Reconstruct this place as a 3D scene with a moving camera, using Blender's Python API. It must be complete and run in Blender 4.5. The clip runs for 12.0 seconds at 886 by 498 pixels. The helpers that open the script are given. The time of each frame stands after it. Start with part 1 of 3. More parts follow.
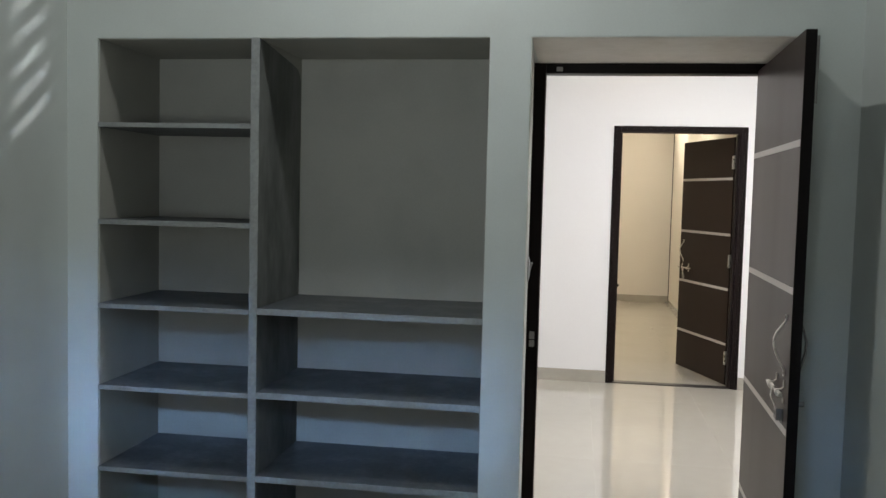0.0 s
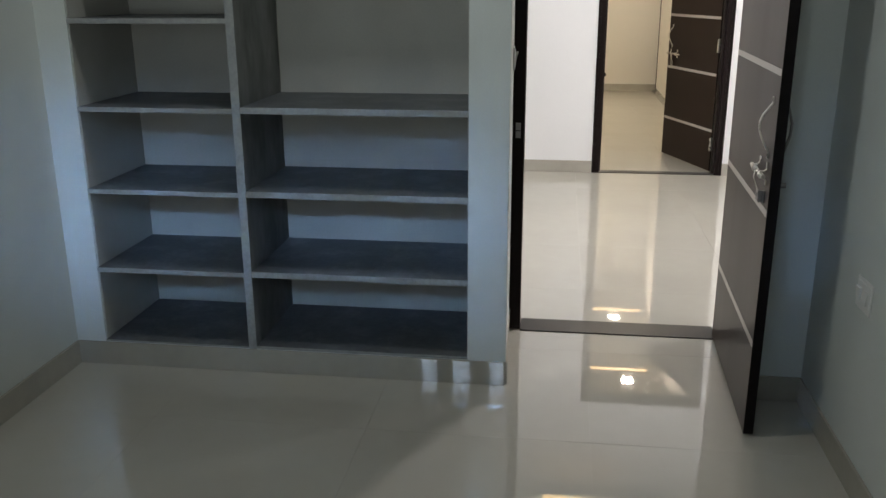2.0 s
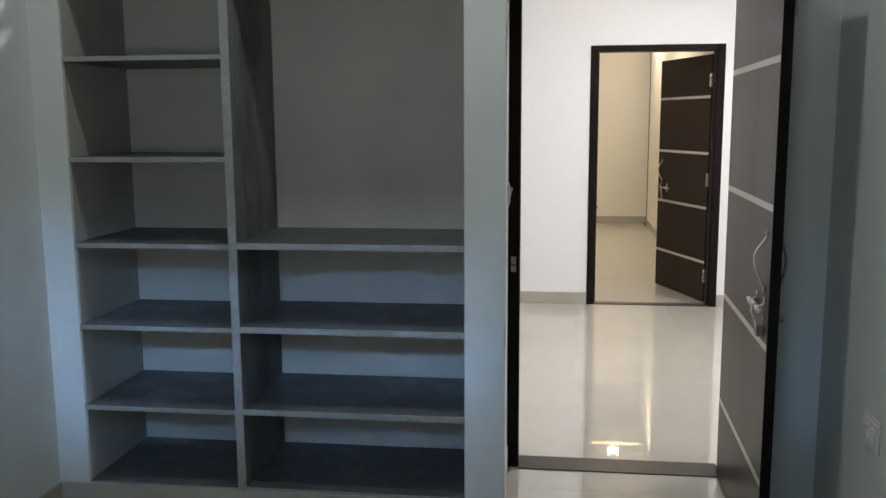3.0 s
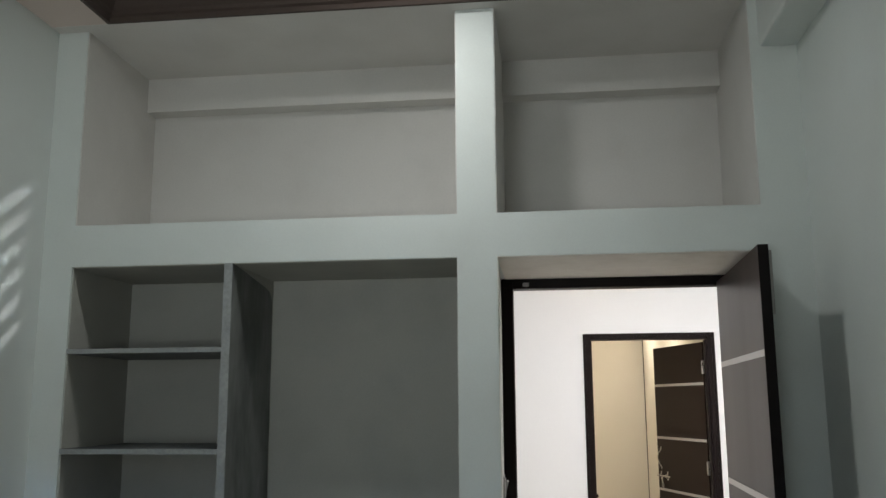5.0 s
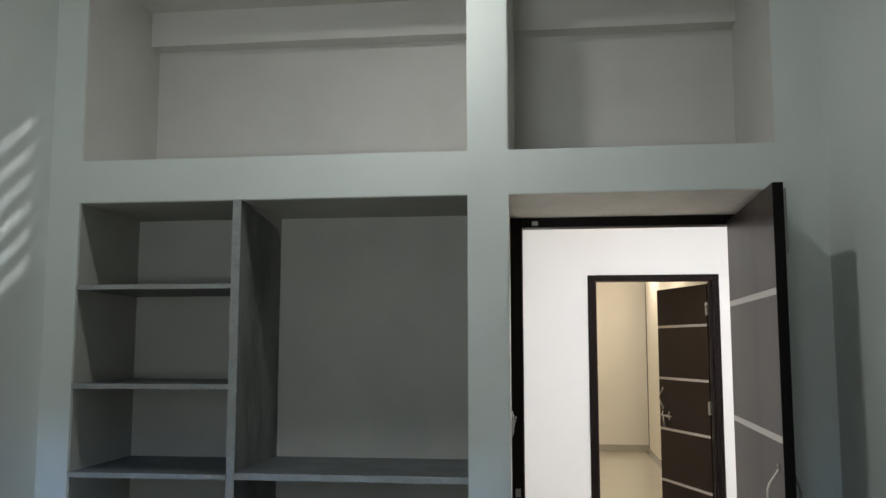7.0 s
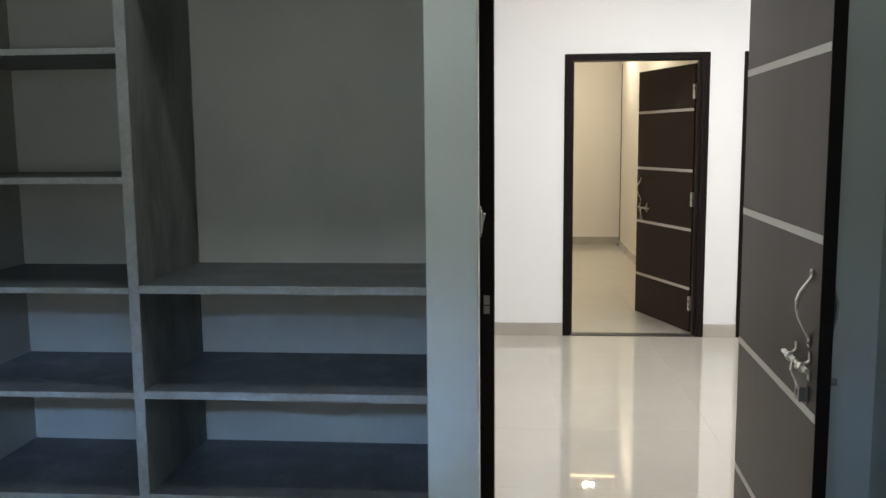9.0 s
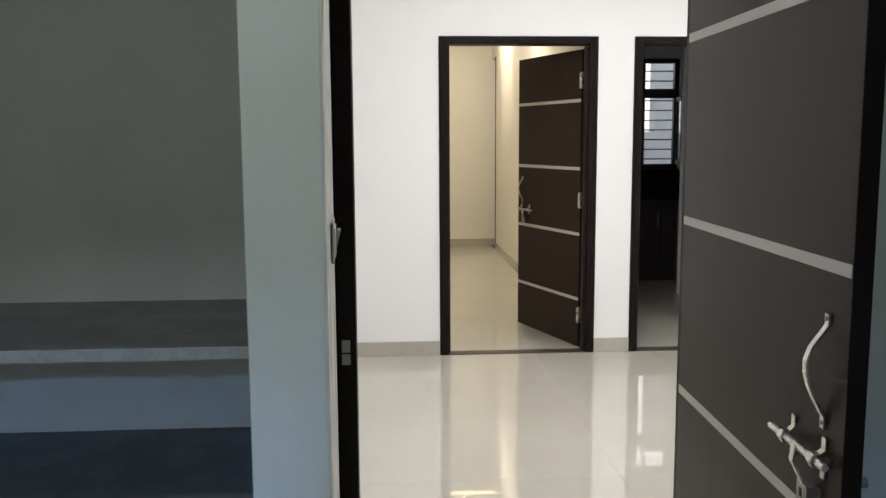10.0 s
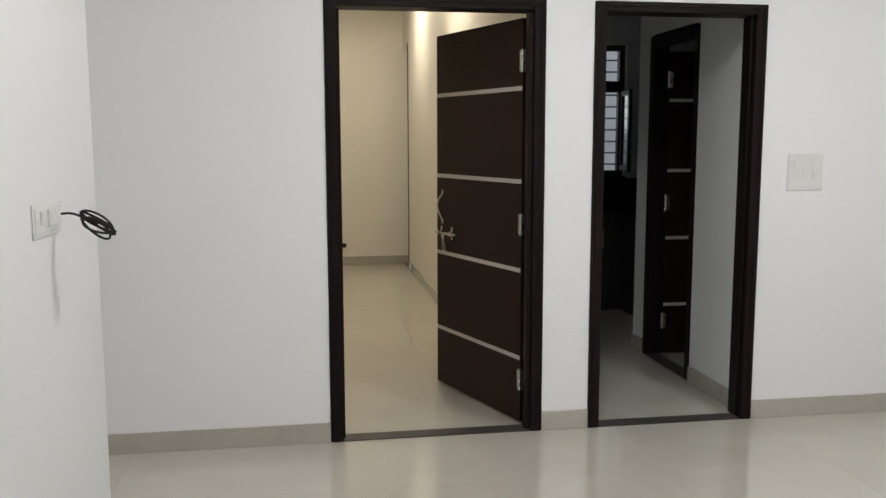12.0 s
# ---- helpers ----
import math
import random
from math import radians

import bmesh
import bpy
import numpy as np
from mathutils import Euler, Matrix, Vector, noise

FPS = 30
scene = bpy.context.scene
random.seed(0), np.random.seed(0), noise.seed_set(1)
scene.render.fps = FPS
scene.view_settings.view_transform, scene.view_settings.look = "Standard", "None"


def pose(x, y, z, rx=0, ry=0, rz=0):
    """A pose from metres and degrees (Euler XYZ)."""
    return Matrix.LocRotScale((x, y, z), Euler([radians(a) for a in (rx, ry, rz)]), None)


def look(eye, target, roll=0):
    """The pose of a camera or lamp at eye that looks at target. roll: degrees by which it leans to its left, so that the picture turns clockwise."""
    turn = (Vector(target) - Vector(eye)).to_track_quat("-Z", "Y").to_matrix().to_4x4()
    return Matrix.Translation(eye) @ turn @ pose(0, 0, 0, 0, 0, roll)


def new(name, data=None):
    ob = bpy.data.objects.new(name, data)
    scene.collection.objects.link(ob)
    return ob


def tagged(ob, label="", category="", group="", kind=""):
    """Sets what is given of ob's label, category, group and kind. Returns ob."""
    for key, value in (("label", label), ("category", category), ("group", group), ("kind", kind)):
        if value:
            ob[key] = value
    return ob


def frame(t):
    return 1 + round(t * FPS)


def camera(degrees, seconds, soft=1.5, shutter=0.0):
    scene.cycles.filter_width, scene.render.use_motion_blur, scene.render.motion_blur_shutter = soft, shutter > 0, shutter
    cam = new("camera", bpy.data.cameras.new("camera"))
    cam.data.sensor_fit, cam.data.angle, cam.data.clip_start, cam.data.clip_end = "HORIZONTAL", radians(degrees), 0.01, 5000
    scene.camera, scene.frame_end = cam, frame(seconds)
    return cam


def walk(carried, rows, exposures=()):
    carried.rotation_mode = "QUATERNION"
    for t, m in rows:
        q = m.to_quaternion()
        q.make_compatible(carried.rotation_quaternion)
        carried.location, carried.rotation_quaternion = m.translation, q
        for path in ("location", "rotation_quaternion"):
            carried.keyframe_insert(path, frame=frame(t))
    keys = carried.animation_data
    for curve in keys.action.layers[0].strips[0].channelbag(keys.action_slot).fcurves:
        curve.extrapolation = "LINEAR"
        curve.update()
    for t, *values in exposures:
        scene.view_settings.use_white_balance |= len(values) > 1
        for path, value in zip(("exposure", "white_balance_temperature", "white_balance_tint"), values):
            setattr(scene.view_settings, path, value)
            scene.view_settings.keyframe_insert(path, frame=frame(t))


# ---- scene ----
cam = camera(54.1, 12.0)
PATH = [
    (0, (0.033, -0.205, 1.546), (-0.269, 1.768, 1.421), 1.4),
    (0.5, (0.017, -0.191, 1.538), (-0.245, 1.781, 1.334), 1.2),
    (1, (0.028, -0.199, 1.527), (-0.233, 1.725, 1.05), 0.7),
    (1.5, (0.033, -0.203, 1.525), (-0.226, 1.693, 0.943), 0.3),
    (2, (0.034, -0.207, 1.535), (-0.222, 1.688, 0.952), -0.2),
    (2.5, (0.028, -0.199, 1.543), (-0.225, 1.731, 1.082), -0.4),
    (3, (0.024, -0.184, 1.548), (-0.226, 1.779, 1.256), -0.3),
    (3.5, (0.051, -0.195, 1.567), (-0.208, 1.786, 1.464), -0.3),
    (3.7, (0.053, -0.217, 1.55), (-0.199, 1.767, 1.53), -0.6),
    (5.5, (0.032, -0.229, 1.586), (-0.202, 1.703, 2.045), -0.2),
    (6, (0.036, -0.239, 1.583), (-0.198, 1.675, 2.117), -0.3),
    (6.5, (0.027, -0.232, 1.582), (-0.21, 1.697, 2.054), -0.2),
    (7, (0.001, -0.207, 1.561), (-0.242, 1.765, 1.783), -0.0),
    (7.5, (-0.052, -0.184, 1.548), (-0.294, 1.8, 1.615), -0.1),
    (7.7, (-0.072, -0.168, 1.528), (-0.307, 1.818, 1.522), -0.2),
    (9.3, (-0.026, 0.721, 1.515), (-0.148, 2.701, 1.259), -0.4),
    (9.5, (-0.044, 0.9, 1.499), (-0.075, 2.884, 1.249), -0.0),
    (10, (-0.027, 1.323, 1.485), (0.097, 3.303, 1.231), -0.3),
    (10.5, (0.043, 1.745, 1.51), (0.177, 3.724, 1.255), -0.3),
    (11, (0.042, 2.192, 1.46), (0.232, 4.167, 1.215), -0.1),
    (11.5, (0.091, 2.602, 1.48), (0.399, 4.562, 1.224), 0.3),
    (12, (0.202, 2.988, 1.489), (0.519, 4.946, 1.235), -0.1),
]
EXPOSURE = [(0.0, 0.0, 6500, 12), (9.5, 0.0, 6500, 10), (10.8, 0.0, 6450, 9), (12.0, -0.5, 6400, 9)]
walk(cam, [(t, look(eye, target, roll)) for t, eye, target, roll in PATH], EXPOSURE)

# ---- world, sun, large lights ----
world = bpy.data.worlds.new("world")
scene.world = world
world.use_nodes = True
wn = world.node_tree
sky = wn.nodes.new("ShaderNodeTexSky")
sky.sky_type, sky.sun_disc = "NISHITA", False
sky.sun_elevation, sky.sun_rotation = radians(38), radians(165)
wn.nodes["Background"].inputs["Strength"].default_value = 0.15
wn.links.new(sky.outputs["Color"], wn.nodes["Background"].inputs["Color"])


def lamp(name, kind, m, energy, color=(1, 1, 1), size=0.1, size_y=None):
    data = bpy.data.lights.new(name, kind)
    data.energy, data.color = energy, color
    if kind == "AREA":
        data.shape, data.size, data.size_y = "RECTANGLE", size, size_y or size
    ob = new(name, data)
    ob.matrix_world = m
    return ob


sun = lamp("sun", "SUN", look((2.7, -10, 8), (0, 0, 0)), 5.0, (1.0, 0.95, 0.88))
sun.data.angle = radians(0.5)

BACK = -1.45       # bedroom's window wall
# sky light entering through the bedroom window's opening
WIN_X0, WIN_X1, WIN_Z0, WIN_Z1 = -1.27, -0.33, 0.95, 2.72
for target, watts in ((-3.1, 1.2), (-2.2, 2.1), (-1.55, 1.2), (-0.95, 1.1), (-0.35, 1.35), (0.9, 0.5)):
    skylight = lamp("window_skylight", "AREA", look((-0.785, BACK - 0.2, 2.58), (target, 2.96, 0.66)), watts, (0.31, 0.57, 1.0), 0.92, 0.20)
    skylight.data.spread = radians(14.5)
# pale sky seen through the upper panes
panes = lamp("window_sky_panes", "AREA", look((-0.785, BACK - 0.19, 2.1), (-0.785, 2.9, 0.0)), 2.6, (0.62, 0.80, 1.0), 0.92, 0.42)
panes.data.spread = radians(75)
# lamp added at the window, aimed up, standing in for daylight bounced from outside
daylight = lamp("window_daylight", "AREA", look((-0.785, BACK - 0.21, 1.64), (-1.0, 2.96, 4.4)), 20.5, (0.92, 1.0, 0.97), 0.92, 1.3)
daylight.data.spread = radians(96)
# stand-in for sun that falls through the window bars and is thrown up again by the polished tiles onto the west wall
SUN_WAY = Vector((-0.27, 1.0, -0.8)).normalized()
BOUNCE = Vector((SUN_WAY.x, SUN_WAY.y, -SUN_WAY.z))
# six narrow lamps added just above the floor make the reflected streaks
for k in range(6):
    z = 1.80 + 0.108 * k
    on_wall = Vector((-1.957, 2.735, z))
    on_floor = on_wall - BOUNCE * ((z - 0.02) / BOUNCE.z)
    streak_lamp = lamp("floor_streak_lamp", "AREA", look(on_floor, on_wall), 0.0085, (0.93, 0.98, 1.0), 0.052, 0.036)
    streak_lamp.data.spread = radians(0.5)
# recessed LED panels: bedroom, hall, rear passage
BED_LAMPS = [(-0.45, 2.38, 3.22)]
HALL_LAMPS = [(0.9, 5.2, 3.05), (2.8, 5.2, 3.05), (-1.9, 5.6, 3.05)]
REAR_LAMPS = [(0.95, 9.54, 3.05), (0.905, 11.65, 3.05)]
for (x, y, z), watts in zip(BED_LAMPS, (8.5,)):
    lamp("bedroom_led", "AREA", pose(x, y, z - 0.012), watts, (0.965, 1.0, 0.975), 0.10)
for (x, y, z), watts in zip(HALL_LAMPS, (39, 43, 17.5)):
    lamp("hall_led", "AREA", pose(x, y, z - 0.012), watts, (1.0, 0.98, 0.975), 0.3)
for x, y, z in REAR_LAMPS:
    lamp("rear_led", "AREA", pose(x, y, z - 0.012), 27, (1.0, 0.87, 0.68), 0.13)


# ---- materials ----
def material(name, color, rough=0.6, metal=0.0, tone=0.06, scale=3.0, grain=60.0, bump=0.05, coat=0.0, spread=0.0, stretch=(1, 1, 1), dirt=None, dirt_amount=0.0, spec=0.5):
    """Painted, stone, wood or metal surface: large and small variation, fine relief, optional dirt of another colour."""
    mat = bpy.data.materials.new(name)
    mat.use_nodes = True
    nt = mat.node_tree
    n, ln = nt.nodes, nt.links
    bsdf = n["Principled BSDF"]
    geo = n.new("ShaderNodeTexCoord")
    mp = n.new("ShaderNodeMapping")
    mp.inputs["Scale"].default_value = stretch
    ln.new(geo.outputs["Object"], mp.inputs["Vector"])
    big = n.new("ShaderNodeTexNoise")
    big.inputs["Scale"].default_value, big.inputs["Detail"].default_value = scale, 5
    small = n.new("ShaderNodeTexNoise")
    small.inputs["Scale"].default_value, small.inputs["Detail"].default_value = grain, 4
    ln.new(mp.outputs["Vector"], big.inputs["Vector"])
    ln.new(mp.outputs["Vector"], small.inputs["Vector"])
    add = n.new("ShaderNodeMath")
    add.operation = "ADD"
    ln.new(big.outputs["Fac"], add.inputs[0])
    ln.new(small.outputs["Fac"], add.inputs[1])
    ramp = n.new("ShaderNodeMapRange")
    ramp.inputs["From Min"].default_value, ramp.inputs["From Max"].default_value = 0.6, 1.4
    ramp.inputs["To Min"].default_value, ramp.inputs["To Max"].default_value = 1 - tone, 1 + tone
    ln.new(add.outputs[0], ramp.inputs["Value"])
    value = ramp.outputs["Result"]
    if spread:
        info = n.new("ShaderNodeObjectInfo")
        rnd = n.new("ShaderNodeMapRange")
        rnd.inputs["To Min"].default_value, rnd.inputs["To Max"].default_value = 1 - spread, 1 + spread
        ln.new(info.outputs["Random"], rnd.inputs["Value"])
        mul = n.new("ShaderNodeMath")
        mul.operation = "MULTIPLY"
        ln.new(value, mul.inputs[0])
        ln.new(rnd.outputs["Result"], mul.inputs[1])
        value = mul.outputs[0]
    base = n.new("ShaderNodeMix")
    base.data_type = "RGBA"
    base.inputs[6].default_value, base.inputs[7].default_value = (*color, 1), (*(dirt or color), 1)
    if dirt:
        spots = n.new("ShaderNodeTexNoise")
        spots.inputs["Scale"].default_value, spots.inputs["Detail"].default_value = scale * 1.7, 6
        ln.new(mp.outputs["Vector"], spots.inputs["Vector"])
        cut = n.new("ShaderNodeMapRange")
        cut.inputs["From Min"].default_value, cut.inputs["From Max"].default_value = 0.46, 0.66
        cut.inputs["To Max"].default_value = dirt_amount
        ln.new(spots.outputs["Fac"], cut.inputs["Value"])
        ln.new(cut.outputs["Result"], base.inputs[0])
    else:
        base.inputs[0].default_value = 0
    tint = n.new("ShaderNodeVectorMath")
    tint.operation = "SCALE"
    ln.new(base.outputs[2], tint.inputs[0])
    ln.new(value, tint.inputs["Scale"])
    ln.new(tint.outputs["Vector"], bsdf.inputs["Base Color"])
    rr = n.new("ShaderNodeMapRange")
    rr.inputs["To Min"].default_value, rr.inputs["To Max"].default_value = rough * 0.85, min(1, rough * 1.15)
    ln.new(big.outputs["Fac"], rr.inputs["Value"])
    ln.new(rr.outputs["Result"], bsdf.inputs["Roughness"])
    bsdf.inputs["Metallic"].default_value = metal
    bsdf.inputs["Coat Weight"].default_value = coat
    bsdf.inputs["Coat Roughness"].default_value = 0.12
    bsdf.inputs["Specular IOR Level"].default_value = spec
    if bump:
        bp = n.new("ShaderNodeBump")
        bp.inputs["Strength"].default_value, bp.inputs["Distance"].default_value = bump, 0.004
        ln.new(small.outputs["Fac"], bp.inputs["Height"])
        ln.new(bp.outputs["Normal"], bsdf.inputs["Normal"])
    return mat


def glowing(name, color, strength):
    mat = bpy.data.materials.new(name)
    mat.use_nodes = True
    bsdf = mat.node_tree.nodes["Principled BSDF"]
    bsdf.inputs["Base Color"].default_value = (0.9, 0.9, 0.9, 1)
    bsdf.inputs["Emission Color"].default_value, bsdf.inputs["Emission Strength"].default_value = (*color, 1), strength
    return mat


def glass(name, color=(0.93, 0.97, 0.97), rough=0.02):
    mat = bpy.data.materials.new(name)
    mat.use_nodes = True
    bsdf = mat.node_tree.nodes["Principled BSDF"]
    bsdf.inputs["Base Color"].default_value = (*color, 1)
    bsdf.inputs["Transmission Weight"].default_value, bsdf.inputs["Roughness"].default_value, bsdf.inputs["IOR"].default_value = 1, rough, 1.45
    return mat


PAINT_BED = material("bedroom_paint", (0.63, 0.66, 0.635), 0.55, tone=0.035, scale=1.6, grain=140, bump=0.06, dirt=(0.57, 0.59, 0.565), dirt_amount=0.5)
PAINT_LOFT = material("loft_paint", (0.60, 0.575, 0.545), 0.65, tone=0.05, scale=1.8, grain=110, bump=0.06, dirt=(0.53, 0.505, 0.475), dirt_amount=0.5)
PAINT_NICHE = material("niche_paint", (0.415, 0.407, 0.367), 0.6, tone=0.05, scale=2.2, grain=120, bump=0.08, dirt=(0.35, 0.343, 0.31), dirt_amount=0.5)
PAINT_HALL = material("hall_paint", (0.82, 0.82, 0.82), 0.55, tone=0.02, scale=1.4, grain=140, bump=0.05)
PAINT_REAR = material("rear_paint", (0.78, 0.75, 0.68), 0.6, tone=0.025, scale=1.4, grain=120, bump=0.05)
PAINT_KITCHEN = material("kitchen_paint", (0.72, 0.73, 0.73), 0.6, tone=0.03, scale=1.4, grain=120, bump=0.05)
PLASTER = material("reveal_plaster", (0.76, 0.765, 0.71), 0.7, tone=0.09, scale=6, grain=40, bump=0.3, dirt=(0.50, 0.505, 0.455), dirt_amount=0.9, stretch=(1, 1, 0.45))
SOFFIT_PLASTER = material("troweled_plaster", (0.78, 0.745, 0.69), 0.6, tone=0.06, scale=2.5, grain=30, bump=0.15, dirt=(0.66, 0.62, 0.56), dirt_amount=0.6)
CEILING = material("ceiling_paint", (0.72, 0.75, 0.74), 0.7, tone=0.02, scale=1.2, grain=100, bump=0.03)
CORNER = material("cornice_block_paint", (0.62, 0.52, 0.47), 0.7, tone=0.04, scale=3, grain=90, bump=0.05)
BROWN = material("cornice_brown", (0.060, 0.040, 0.033), 0.8, tone=0.10, scale=5, grain=80, bump=0.1)
TILE = material("floor_tile", (0.50, 0.475, 0.415), 0.10, tone=0.03, scale=1.2, grain=9, bump=0.0, spread=0.012, dirt=(0.455, 0.43, 0.375), dirt_amount=0.5, coat=1.0, spec=0.0)
TILE.node_tree.nodes["Principled BSDF"].inputs["Coat IOR"].default_value = 1.85
TILE.node_tree.nodes["Principled BSDF"].inputs["Coat Roughness"].default_value = 0.02
GROUT = material("grout", (0.47, 0.44, 0.385), 0.8, tone=0.1)
SKIRT = material("skirting_tile", (0.43, 0.405, 0.35), 0.25, coat=1.0, spec=0.0, tone=0.05, scale=2, grain=20, bump=0.02, dirt=(0.37, 0.35, 0.30), dirt_amount=0.5)
SKIRT.node_tree.nodes["Principled BSDF"].inputs["Coat IOR"].default_value = 1.75
SKIRT.node_tree.nodes["Principled BSDF"].inputs["Coat Roughness"].default_value = 0.02
STONE = material("shelf_stone", (0.095, 0.10, 0.105), 0.5, tone=0.26, scale=4.5, grain=45, bump=0.15, dirt=(0.16, 0.165, 0.165), dirt_amount=0.7)
CEMENT = material("cement_smeared_stone", (0.185, 0.190, 0.183), 0.65, tone=0.22, scale=3.5, grain=30, bump=0.25, dirt=(0.095, 0.098, 0.095), dirt_amount=0.9, stretch=(1, 1, 0.40))
STONE_EDGE = material("cut_stone_edge", (0.29, 0.30, 0.295), 0.7, tone=0.22, scale=14, grain=70, bump=0.3, dirt=(0.26, 0.27, 0.27), dirt_amount=0.8)
THRESH = material("threshold_granite", (0.055, 0.050, 0.046), 0.4, tone=0.2, scale=8, grain=130, bump=0.0, spec=0.15)
FRAME = material("door_frame_paint", (0.011, 0.0072, 0.0068), 0.42, spec=0.11, tone=0.15, scale=4, grain=40, bump=0.08, stretch=(1, 1, 0.15))
LAMINATE = material("door_laminate", (0.021, 0.0115, 0.0088), 0.33, tone=0.08, scale=3, grain=60, bump=0.0, stretch=(1, 1, 0.06), spec=0.105)
LIP = material("door_lipping", (0.009, 0.007, 0.007), 0.6, tone=0.15, spec=0.1)
STRIP = material("pale_inlay", (0.50, 0.475, 0.445), 0.35, tone=0.05, scale=9, grain=90)
STEEL = material("brushed_steel", (0.62, 0.60, 0.56), 0.28, metal=1.0, tone=0.08, scale=20, grain=200, bump=0.03)
STEEL_DARK = material("dull_steel", (0.30, 0.29, 0.28), 0.45, metal=1.0, tone=0.1, scale=20, grain=150)
PLASTIC = material("white_plastic", (0.74, 0.74, 0.72), 0.32, tone=0.02, bump=0.0)
PLASTIC_GREY = material("grey_plastic", (0.46, 0.46, 0.44), 0.35, tone=0.03, bump=0.0)
BLACK = material("black_rubber", (0.010, 0.009, 0.009), 0.6, tone=0.1, bump=0.0, spec=0.2)
WHITEWASH = material("whitewashed_wall", (0.84, 0.86, 0.88), 0.9, tone=0.05, scale=1.0, grain=16, bump=0.1, dirt=(0.70, 0.73, 0.76), dirt_amount=0.6)
GRANITE = material("black_granite", (0.022, 0.022, 0.025), 0.12, tone=0.25, scale=12, grain=160, bump=0.0)
CARCASS = material("kitchen_base_laminate", (0.035, 0.028, 0.026), 0.4, tone=0.1)
IRON = material("painted_iron", (0.022, 0.022, 0.024), 0.4, tone=0.1)
FACADE = material("neighbour_render", (0.62, 0.63, 0.62), 0.9, tone=0.08, scale=0.8, grain=14, bump=0.1, dirt=(0.45, 0.46, 0.45), dirt_amount=0.5)
EARTH = material("ground_paving", (0.30, 0.28, 0.25), 0.9, tone=0.15, scale=0.6, grain=9, bump=0.2)
LED_COOL = glowing("led_cool", (0.93, 0.98, 1.0), 14)
LED_WHITE = glowing("led_white", (1.0, 0.95, 0.86), 16)
LED_WARM = glowing("led_strip_warm", (1.0, 0.66, 0.30), 5)
PANE = glass("window_glass")


# ---- mesh helpers ----
def box(bm, x0, x1, y0, y1, z0, z1, bevel=0.0):
    made = bmesh.ops.create_cube(bm, size=1, matrix=Matrix.LocRotScale(((x0 + x1) / 2, (y0 + y1) / 2, (z0 + z1) / 2), None, (x1 - x0, y1 - y0, z1 - z0)))
    if bevel:
        edges = list({e for v in made["verts"] for e in v.link_edges})
        bmesh.ops.bevel(bm, geom=edges, offset=bevel, segments=2, affect="EDGES", profile=0.5)
    return bm


def rod(bm, a, b, radius, sides=10):
    a, b = Vector(a), Vector(b)
    m = Matrix.Translation((a + b) / 2) @ (b - a).to_track_quat("Z", "Y").to_matrix().to_4x4()
    bmesh.ops.create_cone(bm, cap_ends=True, segments=sides, radius1=radius, radius2=radius, depth=(b - a).length, matrix=m)
    return bm


def sweep(bm, path, width, thick, across):
    """A flat bar that follows path; across is the direction of its width."""
    across = Vector(across)
    rings = []
    for i, p in enumerate(path):
        p = Vector(p)
        way = (Vector(path[min(i + 1, len(path) - 1)]) - Vector(path[max(i - 1, 0)])).normalized()
        up = way.cross(across).normalized()
        rings.append([bm.verts.new(p + sx * across * width / 2 + sy * up * thick / 2) for sx, sy in ((-1, -1), (1, -1), (1, 1), (-1, 1))])
    for r, s in zip(rings, rings[1:]):
        for k in range(4):
            bm.faces.new((r[k], r[(k + 1) % 4], s[(k + 1) % 4], s[k]))
    bm.faces.new(rings[0][::-1])
    bm.faces.new(rings[-1])
    bmesh.ops.recalc_face_normals(bm, faces=bm.faces)
    return bm


def mesh(name, bm, mat, smooth=False):
    data = bpy.data.meshes.new(name)
    bmesh.ops.recalc_face_normals(bm, faces=bm.faces)
    bm.to_mesh(data)
    bm.free()
    for m in (mat if isinstance(mat, (list, tuple)) else [mat]):
        data.materials.append(m)
    if smooth:
        for p in data.polygons:
            p.use_smooth = True
    return data


def part(name, bm, mat, parent, label="", smooth=False):
    ob = new(name, mesh(name, bm, mat, smooth))
    ob.parent = parent
    return tagged(ob, label)


def thing(name, at, label, category, group="", kind=""):
    ob = new(name)
    ob.matrix_world = pose(*at)
    ob.empty_display_size = 0.1
    return tagged(ob, label, category, group, kind)


def structure(name, boxes, mat, label, category="wall"):
    bm = bmesh.new()
    for b in boxes:
        box(bm, *b)
    return tagged(new(name, mesh(name, bm, mat)), label, category, kind="structure")


# ---- large structure ----
L, R = -1.957, 0.98              # bedroom side walls
FRONT, NICHE, LOFT, HALL_S = 2.963, 3.465, 3.60, 3.65
N0, N1 = -1.829, -0.297          # wardrobe opening
D0, D1 = -0.149, 0.812           # doorway recess
DB = -0.168                      # its slanting side where it meets the door frame
FY0, FY1 = 3.56, 3.64            # bedroom door frame, front and back
FAR = 7.154                       # hall's far wall, hall side
CEIL, HCEIL, RCEIL = 3.22, 3.05, 3.05
SLAB0, SLAB1 = 2.12, 2.286       # loft slab
KX = 2.52                        # wall beyond the kitchen door

